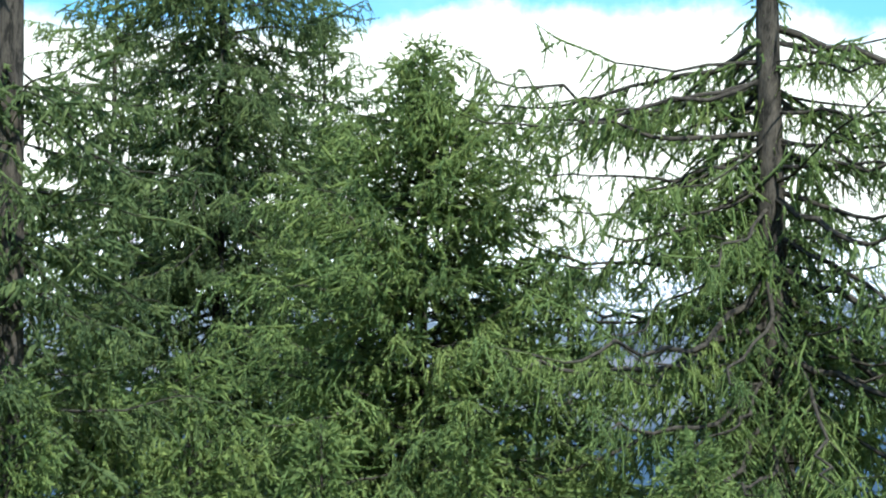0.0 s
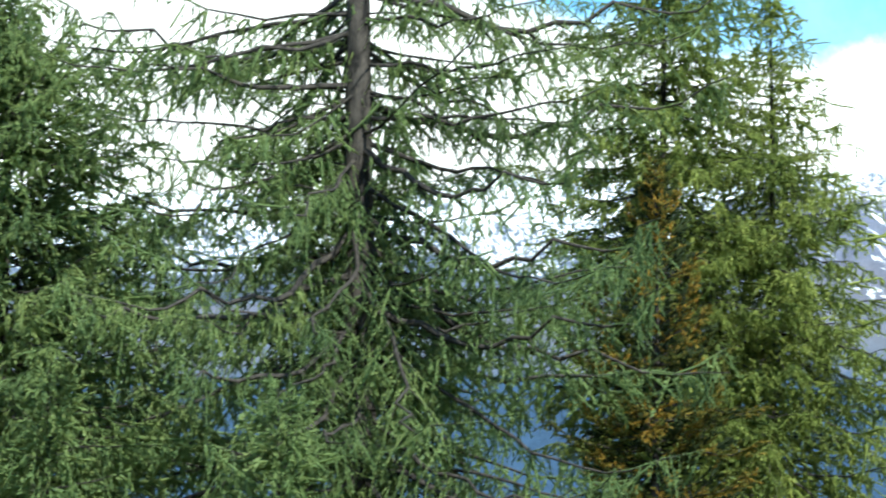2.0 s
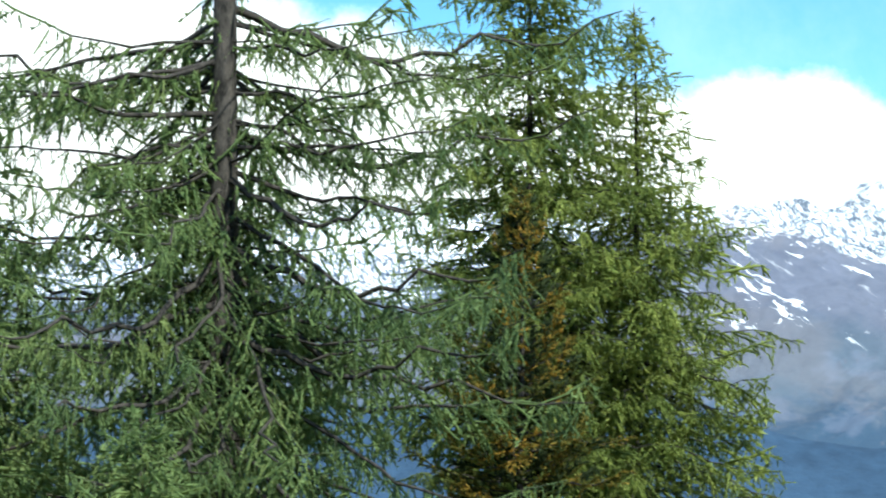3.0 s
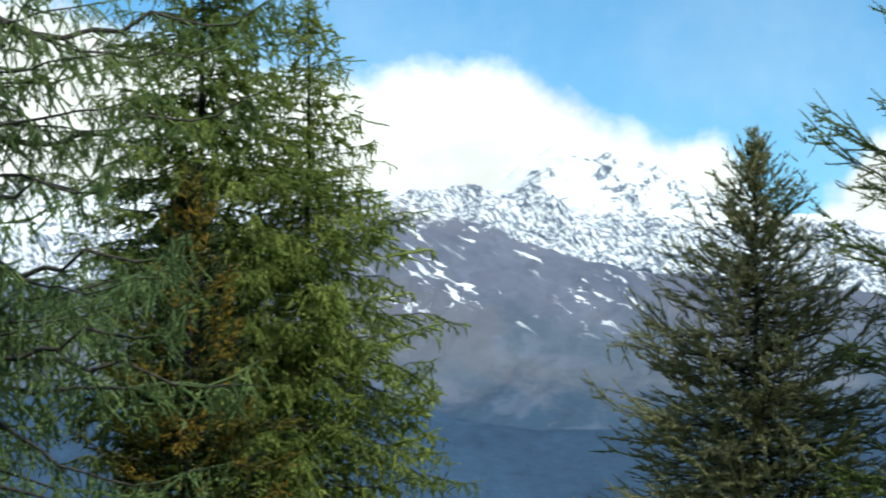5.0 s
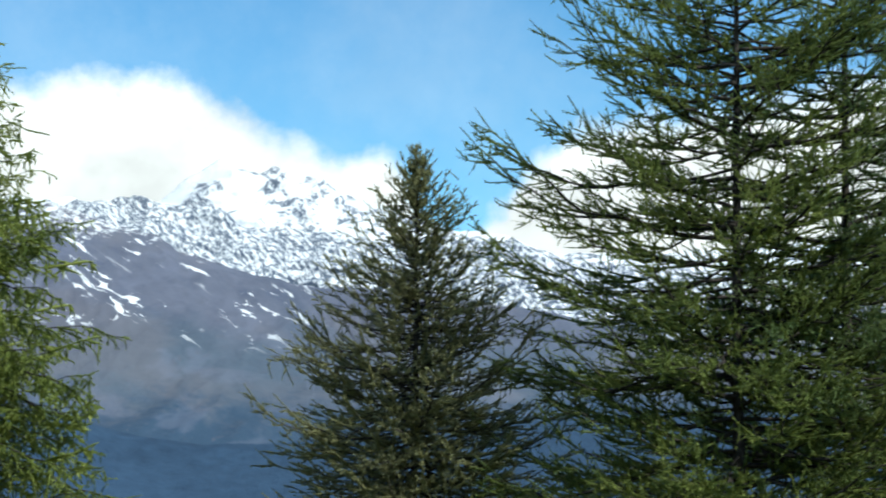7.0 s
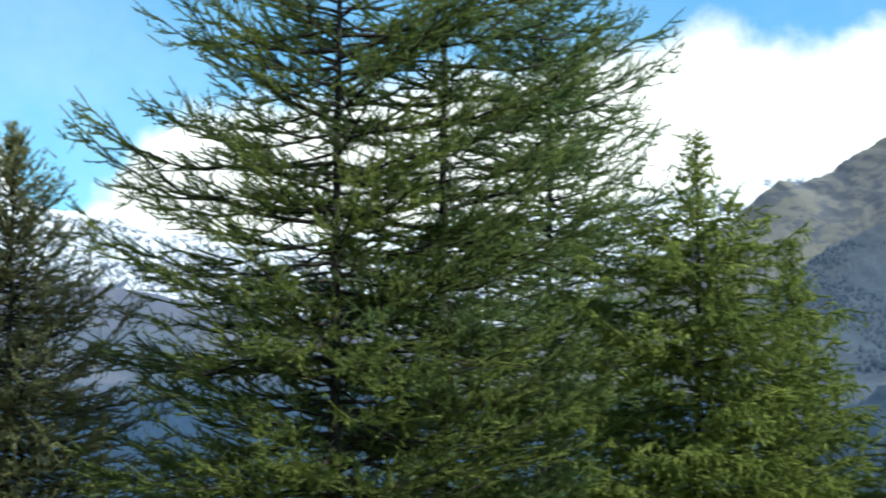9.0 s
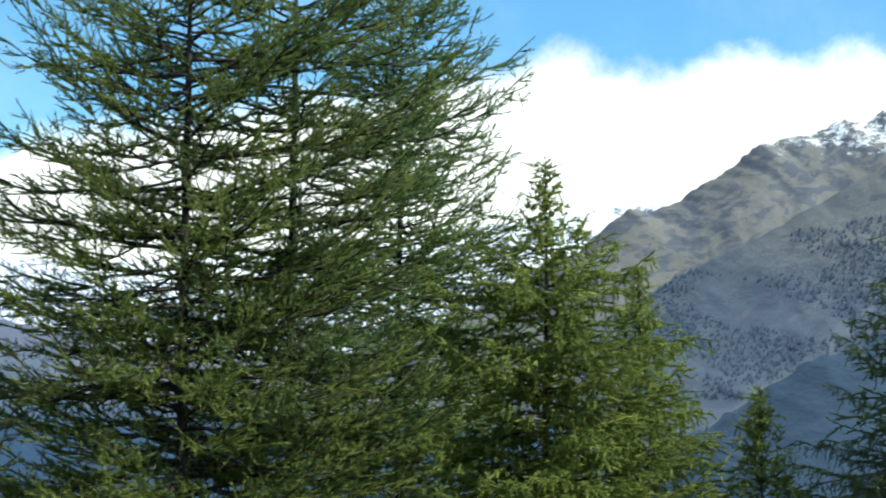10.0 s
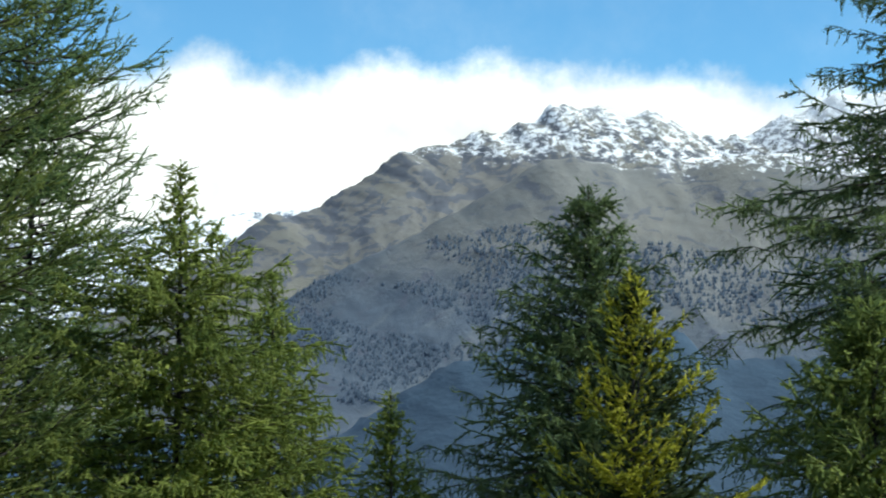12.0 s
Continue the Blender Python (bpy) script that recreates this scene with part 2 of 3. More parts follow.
FLANK = (1.0, 0.6, 1.0)               # grain of the flanks, which lie back from the valley


def rock_material(name, low, high, snow_line, ragged, patch=0.0, hazy_grass=None, hazy_grass_to=0.0, crag=(0.10, 0.11, 0.145), lie_of=3.0, bare=400.0, tooth=0.055, streak_at=None, snow_grain=0.06, cliffs=None, tilt=0.0, earth=None, crags=0.58, wood_to=None, fall=(0.8, 1.0, 1.1)):
    """Scree and rock with dark crags, meadow with blue haze painted in lower down; snow above a ragged line where the
    ground is flat enough, and streaks of old snow along the gullies."""
    m = Nodes(name)
    geo = m.nt.nodes.new("ShaderNodeNewGeometry")
    z = m.nt.nodes.new("ShaderNodeSeparateXYZ")
    m.link(geo.outputs["Position"], z.inputs[0])
    lie = m.nt.nodes.new("ShaderNodeSeparateXYZ")
    m.link(geo.outputs["Normal"], lie.inputs[0])
    broad, grain = m.noise(0.0045, 5.0, 0.6, FLANK), m.noise(0.035, 8.0, 0.72, FLANK, distort=0.5)
    v = m.calc("ADD", m.calc("MULTIPLY", broad, 0.5), m.calc("MULTIPLY", grain, 0.5))
    col = m.ramp(v, (0.34, low), (0.5, tuple((a + b) / 2 * k for a, b, k in zip(low, high, (1.04, 1.0, 0.95)))), (0.68, high))
    if hazy_grass:
        g = m.step(m.calc("ADD", z.outputs[2], m.calc("MULTIPLY", broad, 260.0)), hazy_grass_to + 60, hazy_grass_to + 190, (1.0, 0.0))
        col = m.blend(m.calc("MULTIPLY", g, 0.85), col, m.ramp(v, (0.35, tuple(c * 0.7 for c in hazy_grass)), (0.65, hazy_grass)))
    if earth:                                     # warmer soil in broad fields
        col = m.blend(m.calc("MULTIPLY", m.step(m.noise(0.0035, 4.0, 0.55, FLANK, distort=0.5), 0.44, 0.60), 0.5), col, earth)
    if wood_to:                                   # the forest's ragged upper edge, with blue haze in its colour
        fringe = m.calc("ADD", m.calc("MULTIPLY", m.noise(0.006, 3.0, 0.5, FLANK), 160.0), m.calc("MULTIPLY", m.noise(0.05, 6.0, 0.7, FLANK), 130.0))
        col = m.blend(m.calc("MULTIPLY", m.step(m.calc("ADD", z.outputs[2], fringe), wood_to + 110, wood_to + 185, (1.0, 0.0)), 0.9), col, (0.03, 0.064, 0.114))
    scree = m.noise(0.012, 6.0, 0.6, (4.0, 2.0, 0.9), (0.0, radians(-38), 0.0), 0.3, "TEXTURE")
    col = m.blend(m.calc("MULTIPLY", m.step(scree, 0.52, 0.62), 0.3), col, tuple(min(1.0, c * 1.15) for c in high))
    rough = m.noise(0.03, 7.0, 0.66, FLANK, distort=0.8)
    steep = m.step(lie.outputs[2], 0.55, 0.80, (1.0, 0.0))
    col = m.blend(m.calc("MULTIPLY", m.step(m.calc("ADD", rough, m.calc("MULTIPLY", steep, 0.12)), crags, crags + 0.06), 0.7), col, crag)
    h = m.calc("ADD", z.outputs[2], m.calc("MULTIPLY", m.calc("SUBTRACT", m.calc("ADD", m.calc("MULTIPLY", m.noise(0.009, 5.0, 0.6, FLANK), 0.4), m.calc("MULTIPLY", m.noise(snow_grain, 7.0, 0.75, FLANK, distort=0.6), 0.6)), 0.5), ragged * 5.0))
    h = m.calc("ADD", h, m.calc("MULTIPLY", m.calc("SUBTRACT", lie.outputs[2], 0.74), ragged * lie_of))
    east = m.calc("MULTIPLY", m.calc("MAXIMUM", z.outputs[0], 0.0), tilt)
    h = m.calc("ADD", h, east)
    snow = m.step(h, snow_line - ragged * 0.16, snow_line + ragged * 0.16)
    teeth = m.step(m.noise(tooth, 7.0, 0.82, fall, (0.0, radians(-35), 0.0), 0.2, "TEXTURE"), 0.48, 0.505)
    above = m.step(m.calc("ADD", z.outputs[2], east), snow_line + bare * 0.3, snow_line + bare, (1.0, 0.12))
    if cliffs:                                    # rock breaks through in broad faces, with snow couloirs between
        above = m.calc("MULTIPLY", above, m.step(m.noise(cliffs, 4.0, 0.55, (1.2, 1.0, 0.9), (0.0, radians(-30), 0.0), 0.6, "TEXTURE"), 0.52, 0.58, (0.0, 1.0)))
    snow = m.calc("MULTIPLY", snow, m.calc("SUBTRACT", 1.0, m.calc("MULTIPLY", teeth, above)))
    if patch:
        streak = m.noise(0.04, 5.0, 0.6, (5.0, 2.0, 0.6), (0.0, radians(40), 0.0), 0.8, "TEXTURE")
        where = m.step(m.noise(0.0045, 2.0), 0.44, 0.56)
        where = m.calc("MULTIPLY", where, m.step(z.outputs[2], 110, 190))
        if streak_at:                             # the shaded gullies that keep their snow
            where = m.calc("MULTIPLY", where, m.calc("MULTIPLY", m.step(z.outputs[0], streak_at[0], streak_at[0] + 120), m.step(z.outputs[0], streak_at[1] - 150, streak_at[1], (1.0, 0.0))))
        snow = m.calc("MAXIMUM", snow, m.calc("MULTIPLY", m.step(streak, patch, patch + 0.012), where))
    m.bump(m.noise(0.04, 9.0, 0.72, FLANK), 0.55, 7.0)
    return m.color(m.blend(snow, col, (0.88, 0.90, 0.93)), 0.85)


def forest_material(name, dark, light):
    m = Nodes(name)
    v = m.noise(0.06, 6.0, 0.6, FLANK)
    w = m.noise(0.008, 4.0)
    m.bump(v, 0.7, 4.0)
    return m.color(m.ramp(m.calc("ADD", m.calc("MULTIPLY", v, 0.6), m.calc("MULTIPLY", w, 0.4)), (0.35, dark), (0.65, light)), 0.95)


def mountains():
    # massif, cliffs and scree: aerial haze is put into their blue rock colours
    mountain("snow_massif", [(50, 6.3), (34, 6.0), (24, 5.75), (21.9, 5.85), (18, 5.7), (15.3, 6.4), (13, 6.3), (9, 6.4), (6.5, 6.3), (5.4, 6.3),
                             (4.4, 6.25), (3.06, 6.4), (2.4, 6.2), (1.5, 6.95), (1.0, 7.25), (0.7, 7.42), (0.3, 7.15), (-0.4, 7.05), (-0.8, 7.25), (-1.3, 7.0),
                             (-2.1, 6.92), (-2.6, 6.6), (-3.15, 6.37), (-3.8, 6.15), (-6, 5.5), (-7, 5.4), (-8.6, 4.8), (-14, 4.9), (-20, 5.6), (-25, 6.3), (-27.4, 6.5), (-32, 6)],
             4700, 4250, 2, 0.16, rock_material("hazy_snowy_rock", (0.10, 0.13, 0.19), (0.18, 0.215, 0.275), 330, 60, lie_of=0.6, bare=600.0, tooth=0.05, crag=(0.09, 0.115, 0.165), cliffs=0.012), 3, gully=70, fine=(90, 140), view=(22, -9.5, 430),
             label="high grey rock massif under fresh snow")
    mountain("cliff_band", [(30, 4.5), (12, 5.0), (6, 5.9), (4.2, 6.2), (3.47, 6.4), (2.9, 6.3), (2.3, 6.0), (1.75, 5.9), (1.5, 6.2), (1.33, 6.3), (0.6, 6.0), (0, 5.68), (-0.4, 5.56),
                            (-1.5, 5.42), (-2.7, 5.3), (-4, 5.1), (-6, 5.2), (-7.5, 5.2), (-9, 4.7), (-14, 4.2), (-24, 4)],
             4150, 3900, 1.5, 0.25, rock_material("hazy_cliff_rock", (0.085, 0.115, 0.175), (0.155, 0.19, 0.255), 262, 60, lie_of=1.2, bare=500.0, tooth=0.10, crag=(0.075, 0.10, 0.155), snow_grain=0.07, tilt=0.1, fall=(0.7, 1.0, 2.6)), 83, gully=55, fine=(90, 120), view=(10, -9.5, 380),
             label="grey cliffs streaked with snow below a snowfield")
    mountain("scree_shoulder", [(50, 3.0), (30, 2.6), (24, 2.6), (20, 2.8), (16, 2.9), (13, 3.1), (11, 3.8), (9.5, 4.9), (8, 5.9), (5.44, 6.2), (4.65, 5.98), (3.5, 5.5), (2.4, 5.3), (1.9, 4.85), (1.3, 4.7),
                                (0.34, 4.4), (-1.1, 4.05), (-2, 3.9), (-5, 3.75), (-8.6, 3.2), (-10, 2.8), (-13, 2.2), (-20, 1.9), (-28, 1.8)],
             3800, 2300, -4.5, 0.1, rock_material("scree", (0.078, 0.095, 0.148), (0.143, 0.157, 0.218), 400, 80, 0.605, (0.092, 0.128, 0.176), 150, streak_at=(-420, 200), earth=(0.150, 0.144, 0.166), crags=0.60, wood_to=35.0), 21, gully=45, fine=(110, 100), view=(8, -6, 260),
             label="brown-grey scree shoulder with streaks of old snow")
    # forest colour blued to stand in for the haze of distance
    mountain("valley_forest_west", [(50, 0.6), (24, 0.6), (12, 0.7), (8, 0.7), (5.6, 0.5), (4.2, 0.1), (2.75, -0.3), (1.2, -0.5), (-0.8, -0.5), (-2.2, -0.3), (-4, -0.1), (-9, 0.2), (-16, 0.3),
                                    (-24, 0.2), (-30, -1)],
             2250, 1600, -6, 0.06, forest_material("hazy_far_forest", (0.02, 0.044, 0.084), (0.036, 0.074, 0.134)), 33, gully=6, fine=(240, 40),
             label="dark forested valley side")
    mountain("brown_mountain", [(-8, -2.0), (-14, 0.0), (-20, 2.5), (-24.9, 5.45), (-25.5, 6.0), (-26.1, 6.4), (-26.75, 6.3), (-27.4, 6.5), (-28.2, 6.95), (-29, 7.65), (-29.8, 8.15), (-31.5, 8.4),
                                (-32.5, 8.62), (-33.3, 8.88), (-34, 9.32), (-35, 9.26), (-36, 9.05), (-36.8, 9.27), (-37.6, 8.86), (-38.7, 8.35),
                                (-39.65, 8.45), (-40.75, 9.0), (-42, 9.5), (-48, 10.3), (-60, 9.5)],
             3700, 3000, 0, 0.26, rock_material("brown_rock", (0.15, 0.152, 0.15), (0.218, 0.217, 0.21), 905, 70, lie_of=1.0, snow_grain=0.06, crag=(0.085, 0.10, 0.14), tilt=0.2, bare=230.0, earth=(0.188, 0.182, 0.148), crags=0.5), 45, gully=17, fine=(70, 140), view=(-24, -43, 300),
             label="brown-grey mountain with a dusting of snow along its crest")
    # the spur's lower meadow tone is blued for haze
    mountain("wooded_spur", [(-12, -4.0), (-22, 0.5), (-25, 3.0), (-27.1, 4.25), (-28.8, 5.1), (-30.6, 6.0), (-32.3, 7.0), (-33.8, 7.8), (-34.7, 7.9), (-36, 7.6), (-37.6, 7.5), (-38.7, 7.8),
                             (-42, 8.0), (-60, 7.5)],
             3000, 2100, -4, 0.1, rock_material("spur_rock", (0.13, 0.142, 0.15), (0.21, 0.215, 0.212), 908, 60, 0.0, (0.092, 0.126, 0.178), 250, lie_of=1.0, tilt=0.27, earth=(0.205, 0.195, 0.172), crags=0.56), 57, gully=20, fine=(60, 130), view=(-25, -43, 260),
             label="steep grey-green spur with scattered trees")
    # nearer forest, also with aerial haze painted into its blue
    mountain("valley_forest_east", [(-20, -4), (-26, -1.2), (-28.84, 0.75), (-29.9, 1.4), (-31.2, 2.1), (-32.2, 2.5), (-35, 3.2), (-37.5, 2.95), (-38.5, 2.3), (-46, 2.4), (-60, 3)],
             1800, 1200, -7, 0.3, forest_material("hazy_near_forest", (0.03, 0.054, 0.088), (0.05, 0.085, 0.13)), 71, gully=6, fine=(200, 40),
             label="forested valley side, coloured dark blue with haze")


def far_trees(flank):
    """Hundreds of small conifers dotted over a flank, uncountable: one mesh."""
    rng = np.random.default_rng(77)
    co = np.empty(len(flank.data.vertices) * 3, np.float32)
    flank.data.vertices.foreach_get("co", co)
    co = co.reshape(-1, 3)
    up = np.degrees(np.arctan2(co[:, 2] - EYE_Z, np.hypot(co[:, 0], co[:, 1])))
    patch = fbm(co[:, 0] / 160, co[:, 2] / 160, 9, 4)
    ok = np.flatnonzero((up > 1.0) & (up < 5.6 + patch * 2) & (patch > -0.06))
    verts, faces = [], []
    for i in rng.choice(ok, min(4200, len(ok)), replace=False):
        p = co[i].astype(float) + (co[min(i + int(rng.integers(1, 5)), len(co) - 1)] - co[i]) * rng.random()
        h, r = rng.uniform(3.5, 7.5), rng.uniform(2.0, 4.0)
        k = len(verts)
        a0 = rng.uniform(0, 6.28)
        for j in range(5):
            a = a0 + j * 1.2566
            q = r * rng.uniform(0.7, 1.2)
            verts.append((p[0] + q * math.cos(a), p[1] + q * math.sin(a), p[2] - 2))
        verts.append((p[0] + rng.normal(0, 0.5), p[1], p[2] + h))
        faces += [(k + j, k + (j + 1) % 5, k + 5) for j in range(5)]
    # needle colours carry the blue of the air before them
    tagged(new("far_trees", mesh_from("far_trees", verts, faces, forest_material("hazy_far_tree_needles", (0.032, 0.052, 0.084), (0.054, 0.078, 0.115)), True)),
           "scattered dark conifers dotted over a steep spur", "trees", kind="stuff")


ground()
mountains()
far_trees(bpy.data.objects["wooded_spur"])


# ---------------------------------------------------------------- conifers
def tube(verts, faces, line, radii, sides):
    """A tapered tube along a line of points, added to the lists."""
    base = len(verts)
    for i, (p, r) in enumerate(zip(line, radii)):
        d = line[min(i + 1, len(line) - 1)] - line[max(i - 1, 0)]
        d = d / (np.linalg.norm(d) + 1e-9)
        a = np.cross(d, (0.0, 0.0, 1.0) if abs(d[2]) < 0.9 else (1.0, 0.0, 0.0))
        a /= np.linalg.norm(a)
        b = np.cross(d, a)
        for k in range(sides):
            t = 6.2831853 * k / sides
            verts.append(tuple(p + r * (math.cos(t) * a + math.sin(t) * b)))
    for i in range(len(line) - 1):
        for k in range(sides):
            k2 = (k + 1) % sides
            o = base + i * sides
            faces.append((o + k, o + k2, o + sides + k2, o + sides + k))


class Style:
    """How a kind of conifer grows. axis: how a limb bends (slope, bow, sweep of its end); start: bare share of a limb; gap: metres
    between shoots; spread: their reach; rise, curl: how they set off and bend up (or hang, below nought); side: metres between
    twigs; drop: share of twigs that hang; threads: hanging twigs a metre; fuzz: radius of the needles round a twig."""

    def __init__(self, axis, start, gap, spread, rise, curl, side, drop, threads, fuzz, wood=1.0, twig=(0.08, 0.22), hang=(0.15, 0.5), wander=0.03, angle=(0.5, 1.15)):
        self.axis, self.start, self.gap, self.spread, self.rise, self.curl, self.side, self.drop = axis, start, gap, spread, rise, curl, side, drop
        self.threads, self.fuzz, self.wood, self.twig, self.hang, self.wander, self.angle = threads, fuzz, wood, twig, hang, wander, angle


STYLES = {
    "old": Style((-0.28, 0.10, 0.12), 0.04, 0.16, 0.13, (-0.9, -0.1), -0.6, 0.19, 0.85, 14.0, 0.026, wood=1.5, hang=(0.12, 0.6), wander=0.05),
    "weeping": Style((-0.03, -0.26, 0.20), 0.08, 0.14, 0.24, (-0.35, 0.2), -0.45, 0.15, 0.75, 6.5, 0.035, hang=(0.12, 0.45)),
    "larch": Style((0.0, -0.18, 0.20), 0.08, 0.13, 0.28, (-0.35, 0.3), -0.2, 0.14, 0.5, 4.0, 0.040, hang=(0.1, 0.35)),
    "shaggy": Style((0.0, -0.22, 0.16), 0.08, 0.14, 0.25, (-0.5, 0.15), -0.45, 0.15, 0.75, 8.0, 0.035, hang=(0.12, 0.42)),
    "feather": Style((-0.02, -0.24, 0.26), 0.12, 0.14, 0.22, (-0.35, 0.2), -0.3, 0.14, 0.6, 5.0, 0.031, hang=(0.1, 0.35)),
    "brush": Style((-0.04, -0.16, 0.42), 0.14, 0.125, 0.21, (-0.32, 0.38), 0.26, 0.20, 0.12, 0.0, 0.031, wood=1.35, wander=0.038, angle=(0.35, 0.95), twig=(0.12, 0.30)),
    "spruce": Style((-0.05, -0.12, 0.28), 0.10, 0.10, 0.24, (-0.2, 0.4), 0.05, 0.075, 0.05, 0.0, 0.036, wood=1.2, twig=(0.06, 0.15)),
}
LENGTHS = (0.25, 0.4, 0.62, 0.95, 1.4, 2.0, 2.8, 3.7, 4.8)
LIBRARY = {}


def tufts(lines, fuzz, rng, pitch=1.45):
    """Needles along twigs: a ragged rope round each twig, and slim sprigs that stand off it."""
    V, F, count = [], [], 0
    pos, way, rad = [], [], []
    for line in lines:
        seg = np.linalg.norm(np.diff(line, axis=0), axis=1)
        run = np.concatenate([[0], np.cumsum(seg)])
        span = run[-1]
        rings = max(1, int(span / 0.30 + 0.5))
        q = np.concatenate([[0], (np.arange(rings) + rng.uniform(0.2, 0.8, rings)) / rings, [1.0]])
        p = np.stack([np.interp(q * span, run, line[:, c]) for c in range(3)], 1)
        d = line[-1] - line[0]
        d /= np.linalg.norm(d) + 1e-9
        a = np.cross(d, rng.normal(0, 1, 3))
        a /= np.linalg.norm(a) + 1e-9
        b = np.cross(d, a)
        V.append(p[:1])
        for i in range(rings):
            r = fuzz * rng.uniform(0.25, 0.7, 3) * (1 - 0.3 * q[i + 1])
            V.append(p[i + 1] + np.stack([a * r[0], (-0.5 * a + 0.87 * b) * r[1], (-0.5 * a - 0.87 * b) * r[2]]))
        V.append(p[-1:] + d * fuzz * 0.8)
        for k in range(3):
            k2 = (k + 1) % 3
            F.append((count, count + 1 + k2, count + 1 + k))
            for i in range(rings - 1):
                o = count + 1 + 3 * i
                F += [(o + k, o + k2, o + 3 + k2), (o + k, o + 3 + k2, o + 3 + k)]
            F.append((count + 3 * rings - 2 + k, count + 3 * rings - 2 + k2, count + 3 * rings + 1))
        count += 3 * rings + 2
        m = max(2, int(span / (fuzz * pitch)))
        t = (np.arange(m) + 0.1 + 0.8 * rng.random(m)) / m
        pos.append(np.stack([np.interp(t * span, run, line[:, c]) for c in range(3)], 1))
        way.append(np.repeat(d[None], m, 0))
        rad.append(fuzz * rng.uniform(0.7, 1.4, m) * (1.0 - 0.3 * t ** 3))
    pos, way, rad = np.concatenate(pos), np.concatenate(way), np.concatenate(rad)[:, None]
    out = np.cross(way, rng.normal(0, 1, pos.shape))
    out /= np.linalg.norm(out, axis=1, keepdims=True) + 1e-9
    flat = np.cross(way, out)
    far = pos + (out * rng.uniform(0.9, 1.6, rad.shape) + way * rng.uniform(0.3, 2.2, rad.shape)) * rad
    B = np.stack([pos - way * rad * 0.5 + flat * rad * 0.5, pos + way * rad * 0.6 - flat * rad * 0.5, far], 1).reshape(-1, 3)
    return np.concatenate(V + [B]), np.concatenate([np.array(F), count + np.arange(len(B)).reshape(-1, 3)])


def limb(style_name, length, rng, plain=False):
    """One limb along +x: its wood, and the needles on its shoots, twigs and hanging threads."""
    st = STYLES[style_name]
    u = np.linspace(0, 1, 9 if plain else 15)
    wob = np.cumsum(rng.normal(0, st.wander * length * (9 / len(u)) ** 0.5, (len(u), 2)), 0) * (u * (1.4 - 0.8 * u))[:, None]
    c = [k * rng.uniform(0.75, 1.25) for k in st.axis]
    axis = np.stack([u * length, wob[:, 0], length * (c[0] * u + c[1] * u ** 2 + c[2] * u ** 3) + wob[:, 1]], 1)
    verts, faces, ring = [], [], 3 if plain else 4
    tube(verts, faces, axis, (0.004 + 0.0056 * length) * st.wood * rng.uniform(0.75, 1.25) * (1 - 0.88 * u), ring)

    def on_axis(t):
        return np.array([np.interp(t, u, axis[:, k]) for k in range(3)])

    bearing = [axis[-4:]]
    t, side = st.start * rng.uniform(0.8, 1.4) if length > 0.5 else 0.06, 1
    while t < 0.97:
        room = length * st.spread * (1 - t) ** 0.6 * min(1, 0.25 + t * 2.5) + 0.10
        ln = min(room, 1.0) * rng.uniform(0.55, 1.3)
        ang = rng.uniform(*st.angle) * (1 - 0.4 * t ** 3)
        d = np.array([math.cos(ang), side * math.sin(ang), rng.uniform(*st.rise)])
        w = np.linspace(0, 1, 3 if plain else 5)[:, None]
        knot = min(len(u) - 2, int(t * (len(u) - 1) + 0.5))
        line = axis[knot] + d * ln * w + np.array([0.15, 0, st.curl * rng.uniform(0.4, 1.6)]) * ln * w ** 2 + rng.normal(0, 0.03, (len(w), 3)) * ln * w
        first, start = len(faces), len(verts)
        if not plain:
            tube(verts, faces, line[::2], np.linspace(0.003 + 0.005 * ln, 0.002, 3), 3)
        faces[first:] = [tuple(knot * ring + i - start if i < start + 3 else i for i in f) for f in faces[first:]]
        bearing.append(line)
        for _ in range(0 if plain else int(ln / st.side * rng.uniform(0.7, 1.3))):
            q = rng.uniform(0.12, 0.97)
            p0 = np.array([np.interp(q, w[:, 0], line[:, k]) for k in range(3)])
            tl = rng.uniform(*st.twig)
            if rng.random() < st.drop:
                dd, tl = np.array([rng.normal(0, 0.3), rng.normal(0, 0.3), -1.0]), tl * rng.uniform(1.0, 1.7)
            else:
                dd = d * 0.9 + np.array([rng.normal(0.1, 0.3), rng.normal(0, 0.55), rng.normal(0.12 + st.curl * 0.6, 0.3)])
            dd /= np.linalg.norm(dd)
            ww = np.linspace(0, 1, 3)[:, None]
            bearing.append(p0 + dd * tl * ww + (rng.normal(0, 0.25, 3) + np.array([0, 0, st.curl * 0.5])) * tl * ww ** 2)
        side = -side if rng.random() < 0.85 else side
        t += st.gap / length * rng.uniform(0.5, 1.4) * (2.0 if plain else 1)
    for _ in range(int(length * st.threads * (0.5 if plain else 1.0))):
        tl, w = rng.uniform(*st.hang), np.linspace(0, 1, 3)[:, None]
        bearing.append(on_axis(rng.uniform(0.12, 1)) + np.array([rng.normal(0, 0.3), rng.normal(0, 0.3), -1.0]) * tl * w
                       + np.array([rng.normal(0, 0.3), rng.normal(0, 0.3), 0.1]) * tl * w ** 2)
    tris = np.array([t for f in faces for t in ((f[0], f[1], f[2]), (f[0], f[2], f[3]))])
    used, flat = np.unique(tris, return_inverse=True)
    wood = np.array(verts)[used], flat.reshape(-1, 3)
    return wood, tufts(bearing, st.fuzz * (1.65 if plain else 1.0), rng)


